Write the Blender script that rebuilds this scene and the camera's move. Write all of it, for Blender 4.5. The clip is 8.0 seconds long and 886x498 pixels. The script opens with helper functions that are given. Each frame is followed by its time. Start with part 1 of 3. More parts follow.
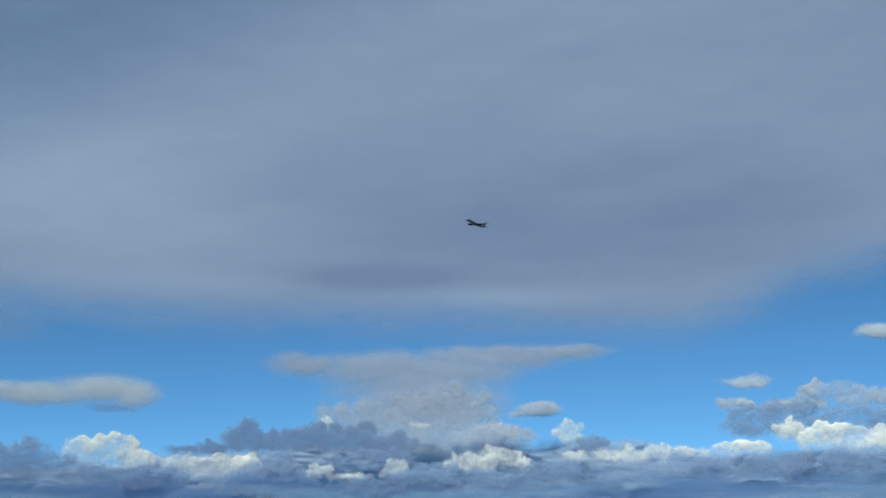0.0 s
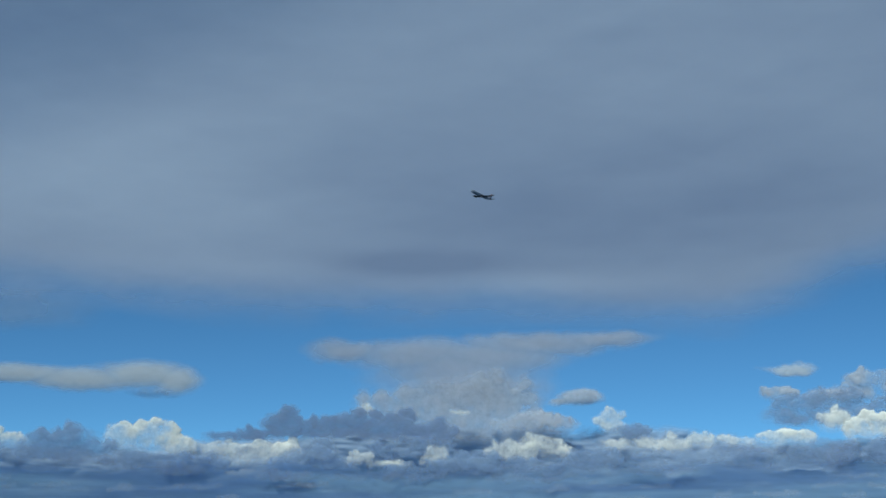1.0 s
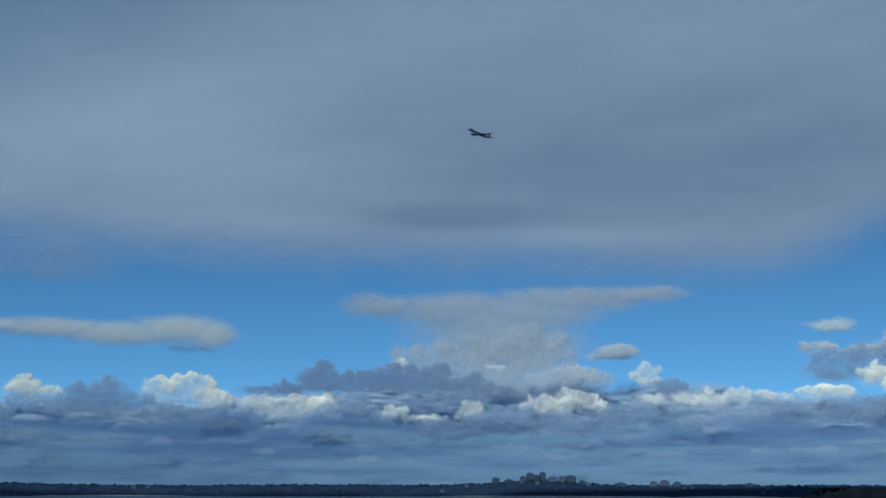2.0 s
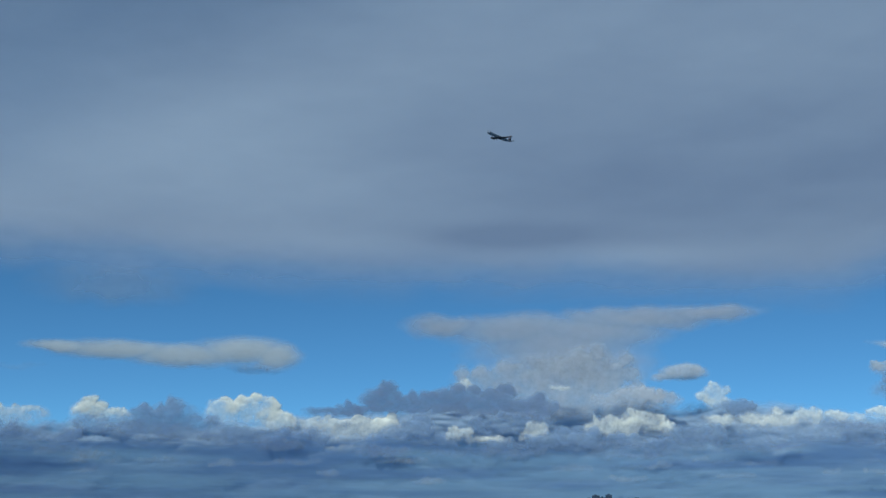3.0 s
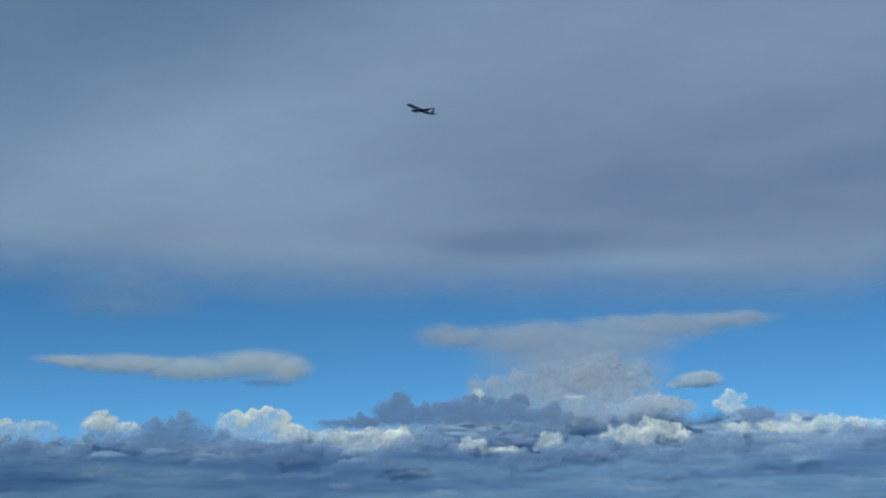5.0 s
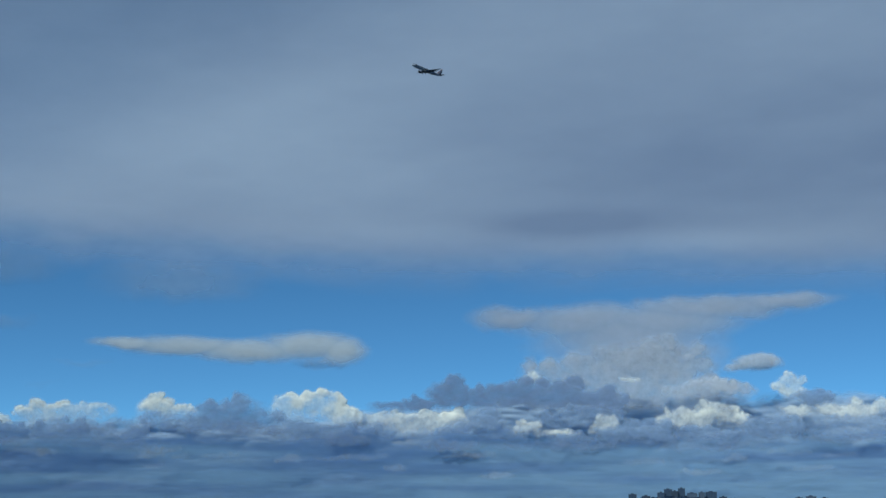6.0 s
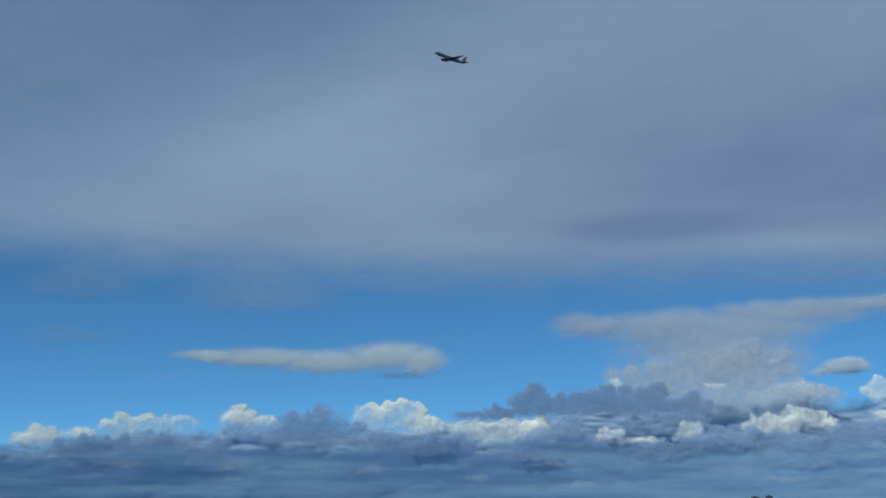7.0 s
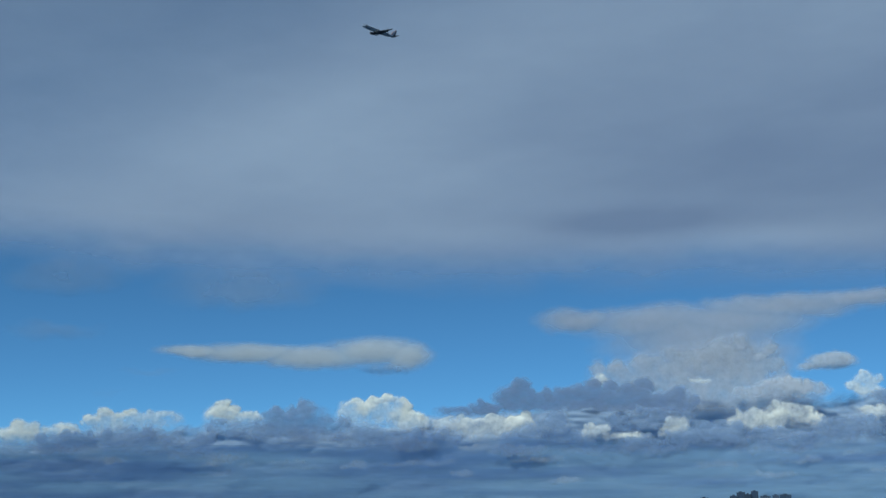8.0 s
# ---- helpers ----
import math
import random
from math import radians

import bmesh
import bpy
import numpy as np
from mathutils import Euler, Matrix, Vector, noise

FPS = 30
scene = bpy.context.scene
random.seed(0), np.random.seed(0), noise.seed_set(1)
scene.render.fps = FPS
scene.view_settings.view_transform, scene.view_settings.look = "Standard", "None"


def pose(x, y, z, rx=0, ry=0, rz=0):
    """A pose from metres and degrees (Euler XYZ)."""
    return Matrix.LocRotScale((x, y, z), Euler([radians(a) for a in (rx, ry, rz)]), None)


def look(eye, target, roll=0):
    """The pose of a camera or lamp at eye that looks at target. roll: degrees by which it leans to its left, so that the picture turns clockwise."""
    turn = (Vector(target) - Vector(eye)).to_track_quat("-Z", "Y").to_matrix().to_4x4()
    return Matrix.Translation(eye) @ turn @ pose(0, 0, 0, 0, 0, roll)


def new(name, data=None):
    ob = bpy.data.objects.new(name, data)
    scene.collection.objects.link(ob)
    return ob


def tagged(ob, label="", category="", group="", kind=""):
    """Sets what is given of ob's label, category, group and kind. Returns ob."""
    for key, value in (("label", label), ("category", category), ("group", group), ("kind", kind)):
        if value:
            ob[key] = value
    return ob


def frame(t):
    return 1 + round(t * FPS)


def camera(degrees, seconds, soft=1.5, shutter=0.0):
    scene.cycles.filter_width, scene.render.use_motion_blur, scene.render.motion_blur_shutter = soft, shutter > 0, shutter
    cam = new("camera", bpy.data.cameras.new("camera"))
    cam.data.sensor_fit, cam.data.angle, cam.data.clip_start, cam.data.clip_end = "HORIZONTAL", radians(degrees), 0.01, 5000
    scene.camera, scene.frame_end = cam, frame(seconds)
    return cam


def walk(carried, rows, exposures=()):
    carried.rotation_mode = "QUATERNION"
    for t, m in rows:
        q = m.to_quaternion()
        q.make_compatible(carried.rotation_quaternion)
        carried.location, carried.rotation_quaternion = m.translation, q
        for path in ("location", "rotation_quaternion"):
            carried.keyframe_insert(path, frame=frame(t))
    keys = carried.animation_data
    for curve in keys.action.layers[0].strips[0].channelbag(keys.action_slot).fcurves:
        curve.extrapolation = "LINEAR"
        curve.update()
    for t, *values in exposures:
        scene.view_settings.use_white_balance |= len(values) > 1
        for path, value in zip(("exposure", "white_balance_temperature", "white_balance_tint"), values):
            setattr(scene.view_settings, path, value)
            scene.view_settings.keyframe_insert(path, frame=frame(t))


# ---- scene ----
cam = camera(36.0, 8.0, soft=1.5)
# seconds, x, y, z, heading (to the left), tilt, lean
ROWS = [
    (0.0, -119.44, -100.64, 39.17, -7.703, 12.138, -0.548),
    (0.2, -113.40, -95.68, 38.26, -7.519, 12.982, -0.674),
    (0.5, -104.34, -88.25, 36.90, -7.305, 11.817, -0.863),
    (0.8, -95.32, -80.78, 35.54, -6.016, 11.512, -0.417),
    (1.0, -89.30, -75.80, 34.63, -5.635, 11.706, -0.119),
    (1.2, -83.31, -70.79, 33.72, -6.148, 11.619, -0.189),
    (1.5, -74.32, -63.27, 32.36, -5.855, 11.672, -0.295),
    (1.8, -65.30, -55.79, 31.00, -4.296, 10.392, -0.042),
    (2.0, -59.29, -50.80, 30.09, -3.804, 9.901, 0.126),
    (2.2, -53.24, -45.87, 29.18, -2.771, 9.607, 0.202),
    (3.3, -18.92, -19.87, 24.18, -0.572, 11.537, 0.080),
    (3.5, -12.92, -14.86, 23.27, -0.819, 11.801, -0.474),
    (4.0, 1.58, -1.80, 21.00, 0.000, 11.489, -0.361),
    (4.5, 16.22, 11.11, 18.73, 0.016, 11.486, -0.452),
    (4.7, 22.15, 16.20, 17.82, -0.137, 11.397, -0.386),
    (5.8, 53.04, 46.09, 12.82, 3.102, 11.733, -0.113),
    (6.0, 58.69, 51.48, 11.91, 3.101, 10.817, -0.047),
    (6.2, 64.39, 56.82, 11.00, 3.863, 10.891, -0.163),
    (6.3, 67.24, 59.50, 10.55, 3.814, 10.103, -0.222),
    (6.5, 72.94, 64.84, 9.64, 4.234, 10.128, -0.338),
    (6.7, 78.64, 70.18, 8.73, 5.714, 11.007, -0.377),
    (7.0, 87.19, 78.20, 7.37, 6.820, 11.285, -0.435),
    (7.2, 92.91, 83.51, 6.46, 7.386, 10.897, -0.354),
    (7.5, 101.50, 91.47, 5.10, 7.671, 11.414, -0.232),
    (8.0, 116.07, 104.46, 2.83, 6.576, 11.174, -0.508),
]


def view(x, y, z, heading, tilt, lean):
    return pose(x, y, z, 0, 0, heading) @ pose(0, 0, 0, 90 + tilt) @ pose(0, 0, 0, 0, 0, lean)


walk(cam, [(t, view(*r)) for t, *r in ROWS], [(0.0, 0.72, 5600, -8), (0.5, 0.54, 5400, -10), (1.0, 0.5, 5450, -10), (3.5, 0.54, 5400, -10), (8.0, 0.58, 5400, -10)])

# ---- light ----
SUN_AZ, SUN_EL = -145.0, 48.0  # degrees clockwise from straight ahead, and up
world = bpy.data.worlds.new("sky")
scene.world = world
world.use_nodes = True
wn = world.node_tree.nodes
sky = wn.new("ShaderNodeTexSky")
sky.sky_type, sky.sun_disc = "NISHITA", False
sky.sun_elevation, sky.sun_rotation = radians(SUN_EL), radians(SUN_AZ)
sky.air_density, sky.dust_density, sky.ozone_density, sky.altitude = 1.0, 0.0, 2.0, 8000
tint = wn.new("ShaderNodeMix")  # the deep cyan of clean sea air
tint.data_type, tint.blend_type = "RGBA", "MULTIPLY"
tint.inputs["Factor"].default_value = 1.0
tint.inputs["B"].default_value = (0.66, 0.82, 0.86, 1)
world.node_tree.links.new(sky.outputs[0], tint.inputs["A"])
world.node_tree.links.new(tint.outputs["Result"], wn["Background"].inputs[0])
wn["Background"].inputs[1].default_value = 0.075
sun = new("sun", bpy.data.lights.new("sun", "SUN"))
sun.data.energy, sun.data.angle, sun.data.color = 2.7, radians(0.5), (1.0, 0.9, 0.77)
sa, se = radians(SUN_AZ), radians(SUN_EL)
sun.matrix_basis = look((0, 0, 300), (-math.sin(sa) * math.cos(se), -math.cos(sa) * math.cos(se), 300 - math.sin(se)))


# ---- materials ----
def shader(name):
    m = bpy.data.materials.new(name)
    m.use_nodes = True
    n, l = m.node_tree.nodes, m.node_tree.links
    return m, n, l, n["Principled BSDF"]


def noise_node(n, l, scale, detail=4.0, rough=0.55, stretch=(1, 1, 1)):
    tc, mp, tx = n.new("ShaderNodeTexCoord"), n.new("ShaderNodeMapping"), n.new("ShaderNodeTexNoise")
    mp.inputs["Scale"].default_value = stretch
    l.new(tc.outputs["Object"], mp.inputs["Vector"])
    l.new(mp.outputs[0], tx.inputs["Vector"])
    tx.inputs["Scale"].default_value, tx.inputs["Detail"].default_value, tx.inputs["Roughness"].default_value = scale, detail, rough
    return tx


def solid(name, a, b, scale, rough=0.6, metal=0.0, bump=0.0, fine=None, stretch=(1, 1, 1)):
    """Colour between a and b by a broad and a fine noise, with a fine relief."""
    m, n, l, p = shader(name)
    broad, grain = noise_node(n, l, scale, 3, stretch=stretch), noise_node(n, l, fine or scale * 9, 5, stretch=stretch)
    add = n.new("ShaderNodeMath")
    add.operation = "MULTIPLY_ADD"
    add.inputs[1].default_value = 0.4
    l.new(grain.outputs["Fac"], add.inputs[0])
    sub = n.new("ShaderNodeMath")
    sub.operation = "SUBTRACT"
    sub.inputs[1].default_value = 0.2
    l.new(broad.outputs["Fac"], sub.inputs[0])
    l.new(sub.outputs[0], add.inputs[2])
    ramp = n.new("ShaderNodeValToRGB")
    ramp.color_ramp.elements[0].position, ramp.color_ramp.elements[1].position = 0.3, 0.7
    ramp.color_ramp.elements[0].color, ramp.color_ramp.elements[1].color = (*a, 1), (*b, 1)
    l.new(add.outputs[0], ramp.inputs[0])
    l.new(ramp.outputs[0], p.inputs["Base Color"])
    p.inputs["Roughness"].default_value, p.inputs["Metallic"].default_value = rough, metal
    p.inputs["Specular IOR Level"].default_value = 0.05 if rough > 0.85 else 0.5
    if bump:
        bp = n.new("ShaderNodeBump")
        bp.inputs["Strength"].default_value, bp.inputs["Distance"].default_value = bump, 1.0 / scale * 0.1
        l.new(grain.outputs["Fac"], bp.inputs["Height"])
        l.new(bp.outputs[0], p.inputs["Normal"])
    return m


def vapour(name, thin, thick, scale, ragged=0.5, stretch=(1, 1, 1), relief=0.0, through_light=0.45):
    """Cloud: droplets, white or in a painted shade; the mesh carries its thickness, which sets how much sky shows
    through, and a weight, which sets the tone.
    """
    m, n, l, p = shader(name)
    n.remove(p)
    out = n["Material Output"]
    at = n.new("ShaderNodeAttribute")
    at.attribute_name = "thickness"
    tx = noise_node(n, l, scale, 8, 0.66, stretch)
    # cover = density + ragged * (noise - 0.5) * 4 d (1 - d)
    inv = n.new("ShaderNodeMath")
    inv.operation = "SUBTRACT"
    inv.inputs[0].default_value = 1.0
    l.new(at.outputs["Fac"], inv.inputs[1])
    mul = n.new("ShaderNodeMath")
    mul.operation = "MULTIPLY"
    l.new(at.outputs["Fac"], mul.inputs[0])
    l.new(inv.outputs[0], mul.inputs[1])
    cen = n.new("ShaderNodeMath")
    cen.operation = "MULTIPLY_ADD"
    cen.inputs[1].default_value, cen.inputs[2].default_value = 4 * ragged, -2 * ragged
    l.new(tx.outputs["Fac"], cen.inputs[0])
    fin = n.new("ShaderNodeMath")
    fin.operation, fin.use_clamp = "MULTIPLY_ADD", True
    l.new(mul.outputs[0], fin.inputs[0])
    l.new(cen.outputs[0], fin.inputs[1])
    l.new(at.outputs["Fac"], fin.inputs[2])
    # weight blends two tones, so a cloud's shade sits in its colour
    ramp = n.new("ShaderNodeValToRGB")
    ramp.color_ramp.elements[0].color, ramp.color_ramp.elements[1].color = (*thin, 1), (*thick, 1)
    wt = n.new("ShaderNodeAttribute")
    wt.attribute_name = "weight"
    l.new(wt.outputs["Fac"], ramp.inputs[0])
    dif, tra, mix, air, end = (n.new(k) for k in ("ShaderNodeBsdfDiffuse", "ShaderNodeBsdfTranslucent", "ShaderNodeMixShader", "ShaderNodeBsdfTransparent", "ShaderNodeMixShader"))
    l.new(ramp.outputs[0], dif.inputs[0])
    l.new(ramp.outputs[0], tra.inputs[0])
    mix.inputs[0].default_value = through_light
    l.new(dif.outputs[0], mix.inputs[1])
    l.new(tra.outputs[0], mix.inputs[2])
    l.new(fin.outputs[0], end.inputs[0])
    l.new(air.outputs[0], end.inputs[1])
    l.new(mix.outputs[0], end.inputs[2])
    l.new(end.outputs[0], out.inputs["Surface"])
    if relief:
        bp = n.new("ShaderNodeBump")
        bp.inputs["Strength"].default_value, bp.inputs["Distance"].default_value = relief, 0.3 / scale
        l.new(tx.outputs["Fac"], bp.inputs["Height"])
        l.new(bp.outputs[0], dif.inputs["Normal"])
    return m


# One cloud vapour in sunlit and shaded tones; the shade is painted in.
CUMULUS = vapour("cumulus_vapour", (0.86, 0.88, 0.93), (0.96, 0.93, 0.87), 0.04, 1.4, relief=0.02, through_light=0.3)
SHADED_CLOUD = vapour("shaded_vapour", (0.45, 0.54, 0.72), (0.36, 0.46, 0.66), 0.025, 1.3, (1, 1, 1.8), relief=0.02, through_light=0.4)
DEEP_SHADE_CLOUD = vapour("deep_shade_vapour", (0.4, 0.48, 0.66), (0.33, 0.41, 0.6), 0.025, 1.2, (1, 1, 1.8), relief=0.02, through_light=0.4)
TOWER_CLOUD = vapour("tower_vapour", (0.64, 0.68, 0.79), (0.67, 0.69, 0.77), 0.025, 1.2, relief=0.02, through_light=0.4)
WALL_CLOUD = vapour("wall_vapour", (0.46, 0.54, 0.71), (0.42, 0.51, 0.69), 0.02, 0.9, (1, 1, 2), relief=0.02, through_light=0.4)
ANVIL_CLOUD = vapour("anvil_vapour", (0.63, 0.67, 0.81), (0.62, 0.65, 0.77), 0.008, 0.12, (1, 1, 2), through_light=0.4)
LENS_CLOUD = vapour("smooth_vapour", (0.56, 0.62, 0.75), (0.66, 0.68, 0.73), 0.012, 0.35, (1, 1, 3), through_light=0.4)
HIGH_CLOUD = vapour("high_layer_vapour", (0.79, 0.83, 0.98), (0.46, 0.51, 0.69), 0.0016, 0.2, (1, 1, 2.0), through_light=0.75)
# the low bank's blue stands in for shade and distance haze
LOW_CLOUD = vapour("low_bank_vapour", (0.36, 0.52, 0.74), (0.23, 0.35, 0.61), 0.02, 0.4, (1, 1, 7), relief=0.02, through_light=0.4)

WATER = solid("sea_water", (0.012, 0.026, 0.042), (0.02, 0.038, 0.058), 0.004, 0.34, bump=0.35, fine=0.12)
# grass and foliage: the blue of distance haze is painted into both
LAND = solid("hazy_grass_slope", (0.016, 0.029, 0.062), (0.022, 0.037, 0.075), 0.01, 0.95, bump=0.2)
FOLIAGE = solid("hazy_foliage", (0.015, 0.028, 0.06), (0.022, 0.037, 0.075), 0.03, 0.95, bump=0.2)
SAND = solid("shore_sand", (0.3, 0.29, 0.27), (0.45, 0.43, 0.4), 0.02, 0.95)
ROCK = solid("dark_rock", (0.003, 0.005, 0.009), (0.008, 0.011, 0.017), 0.05, 0.95, bump=0.6)
# far-shore walls, with blue haze mixed into their base colours
RENDERWALL = solid("hazy_render", (0.075, 0.1, 0.165), (0.12, 0.15, 0.22), 0.05, 0.9)
CONCRETE = solid("hazy_concrete", (0.045, 0.068, 0.125), (0.065, 0.09, 0.15), 0.05, 0.9)
BRICK = solid("hazy_brick", (0.04, 0.055, 0.095), (0.055, 0.072, 0.115), 0.05, 0.9)
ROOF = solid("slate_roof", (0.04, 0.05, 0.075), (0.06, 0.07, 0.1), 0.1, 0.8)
GLASS = solid("dark_window", (0.02, 0.025, 0.03), (0.04, 0.045, 0.05), 0.2, 0.12)
SKIN = solid("blue_grey_aircraft_paint", (0.2, 0.23, 0.31), (0.3, 0.33, 0.41), 0.4, 0.4)
WINGSKIN = solid("grey_aircraft_paint", (0.05, 0.058, 0.085), (0.08, 0.09, 0.12), 0.5, 0.5)
NACELLE = solid("dark_blue_paint", (0.02, 0.025, 0.05), (0.035, 0.042, 0.07), 0.6, 0.5)
METAL = solid("bare_metal", (0.1, 0.11, 0.13), (0.16, 0.17, 0.19), 1.0, 0.6, 0.4)
FIN_PAINT = solid("fin_paint", (0.3, 0.22, 0.25), (0.38, 0.29, 0.31), 0.4, 0.35)


# ---- shapes ----
def part(name, bm, material, parent=None, label="", smooth=False):
    me = bpy.data.meshes.new(name)
    bmesh.ops.recalc_face_normals(bm, faces=bm.faces[:])
    bm.to_mesh(me)
    bm.free()
    me.materials.append(material)
    if smooth:
        me.shade_smooth()
    ob = new(name, me)
    ob.parent = parent
    if label:
        ob["label"] = label
    return ob


def lattice(ix, iy, seed):
    h = (ix.astype(np.int64) * 374761393 + iy.astype(np.int64) * 668265263 + seed * 974634777) & 0x7FFFFFFF
    h = ((h ^ (h >> 13)) * 1274126177) & 0x7FFFFFFF
    return ((h ^ (h >> 16)) & 0xFFFF) / 65535.0


def value_noise(x, y, seed):
    ix, iy = np.floor(x), np.floor(y)
    fx, fy = x - ix, y - iy
    fx, fy = fx * fx * (3 - 2 * fx), fy * fy * (3 - 2 * fy)
    a, b = lattice(ix, iy, seed), lattice(ix + 1, iy, seed)
    c, d = lattice(ix, iy + 1, seed), lattice(ix + 1, iy + 1, seed)
    return (a + (b - a) * fx) * (1 - fy) + (c + (d - c) * fx) * fy


def fbm(x, y, seed, octaves=4):
    s, k, w = 0.0, 0.0, 1.0
    for o in range(octaves):
        s, k = s + w * value_noise(x * 2 ** o + 17.3 * o, y * 2 ** o - 9.1 * o, seed + o), k + w
        w *= 0.5
    return s / k


def billow(x, y, seed, octaves=4):
    """Rounded heads with sharp creases between them, 0 to 1."""
    s, k, w = 0.0, 0.0, 1.0
    x, y = 0.82 * x - 0.57 * y, 0.57 * x + 0.82 * y
    for o in range(octaves):
        x, y = 0.8 * x + 0.6 * y, 0.8 * y - 0.6 * x
        s, k = s + w * (1 - np.abs(2 * value_noise(x * 2 ** o + 5.7 * o, y * 2 ** o + 3.3 * o, seed + o) - 1)), k + w
        w *= 0.55
    return 1 - s / k


def smooth01(x):
    x = np.clip(x, 0, 1)
    return x * x * (3 - 2 * x)


EYE = 21.0  # the level from which the sky's bearings below are given


def dome(az, el, r):
    a, e = np.radians(az), np.radians(el)
    return np.stack([r * np.sin(a) * np.cos(e), r * np.cos(a) * np.cos(e), EYE + r * np.sin(e)], -1)


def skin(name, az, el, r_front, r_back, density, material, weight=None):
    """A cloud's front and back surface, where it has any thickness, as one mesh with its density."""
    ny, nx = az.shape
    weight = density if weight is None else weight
    if r_back is not None:
        density = 1 - np.sqrt(1 - np.clip(density, 0, 1) * 0.998)
    live = density > 0.006
    cell = live[:-1, :-1] | live[1:, :-1] | live[:-1, 1:] | live[1:, 1:]
    idx = np.arange(ny * nx).reshape(ny, nx)
    q = np.stack([idx[:-1, :-1], idx[:-1, 1:], idx[1:, 1:], idx[1:, :-1]], -1)[cell]
    sheets = [(r_front, q)] + ([(r_back, q[:, ::-1])] if r_back is not None else [])
    verts, faces, dens, mass = [], [], [], []
    for s, (r, f) in enumerate(sheets):
        used = np.unique(f)
        remap = np.full(ny * nx, -1)
        remap[used] = np.arange(len(used)) + sum(len(v) for v in verts)
        verts.append(dome(az, el, r).reshape(-1, 3)[used])
        dens.append(density.ravel()[used])
        mass.append(weight.ravel()[used])
        faces.append(remap[f])
    verts, faces, dens, mass = (np.concatenate(k) for k in (verts, faces, dens, mass))
    base = verts.mean(0)
    me = bpy.data.meshes.new(name)
    me.from_pydata((verts - base).tolist(), [], faces.tolist())
    me.attributes.new("thickness", "FLOAT", "POINT").data.foreach_set("value", dens.astype(np.float32))
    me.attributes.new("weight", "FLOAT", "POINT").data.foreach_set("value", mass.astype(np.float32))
    me.shade_smooth()
    me.materials.append(material)
    ob = new(name, me)
    ob.location = base
    return ob


def cloud(name, label, puffs, material=None, r=4700.0, step=0.05, soft=0.35, lump=0.35, size=0.9, warp=0.25, cover=1.0, depth=1.0, low=1.0, patch=0.0, lean=0.0, seed=1, group="", category="cloud", closed=True):
    """A heaped or smooth cloud out of rounded heads (bearing, height, half width, half height in degrees)."""
    p = np.array(puffs)
    m = 0.4
    az, el = np.meshgrid(np.arange((p[:, 0] - p[:, 2]).min() - m, (p[:, 0] + p[:, 2]).max() + m, step),
                         np.arange((p[:, 1] - p[:, 3] * low).min() - m, (p[:, 1] + p[:, 3]).max() + m, step))
    u, v = az / size, el / size * 1.4
    wa = az + warp * (fbm(u, v, seed) - 0.5) * 2
    we = el + warp * 0.6 * (fbm(u + 40, v, seed + 7) - 0.5) * 2
    sa = az + warp * (fbm(u, v, seed, 1) - 0.5) * 2
    se = el + warp * 0.6 * (fbm(u + 40, v, seed + 7, 1) - 0.5) * 2
    heads = billow(u * 1.6, v * 1.6, seed + 20)
    rolls = billow(u * 1.0, v * 1.0, seed + 33, 2)
    fade = np.full(az.shape, 0.0)
    field, height = np.full(az.shape, -9.0), np.zeros(az.shape)
    for a, e, rx, ry in p:
        dy = (we - e) / ry
        d = 1 - ((wa - a) / rx) ** 2 - np.where(dy < 0, dy / low, dy) ** 2
        field = np.maximum(field, d * min(1.0, ry / 0.3))
        fade = np.maximum(fade, smooth01(1.15 + dy / low) * (d > -0.3)) if low > 1 else fade + 1.0
        sy = (se - e) / ry
        ds = 1 - ((sa - a) / (rx * 1.1)) ** 2 - np.where(sy < 0, sy / low, sy / 1.1) ** 2
        height = np.maximum(height, np.sqrt(np.clip(ds, 0, 1)) * min(rx, ry * 1.3))
    field = field + lump * (heads - 0.45)
    density = smooth01(field / soft) * cover * np.minimum(fade, 1)
    bulge = (height + lump * 0.4 * rolls * smooth01(field)) * 82 * depth + 4.0
    density = density * (1 - patch * smooth01(1.8 * fbm(u * 0.9 + 11, v * 1.2, seed + 41, 3) - 0.35))
    mid = p[:, 1].mean()
    r = r + 82 * lean * (el - mid)
    ob = skin(name, az, el, r - bulge, r + 0.4 * bulge if closed else None, density, material or CUMULUS)
    return tagged(ob, label, category, group)


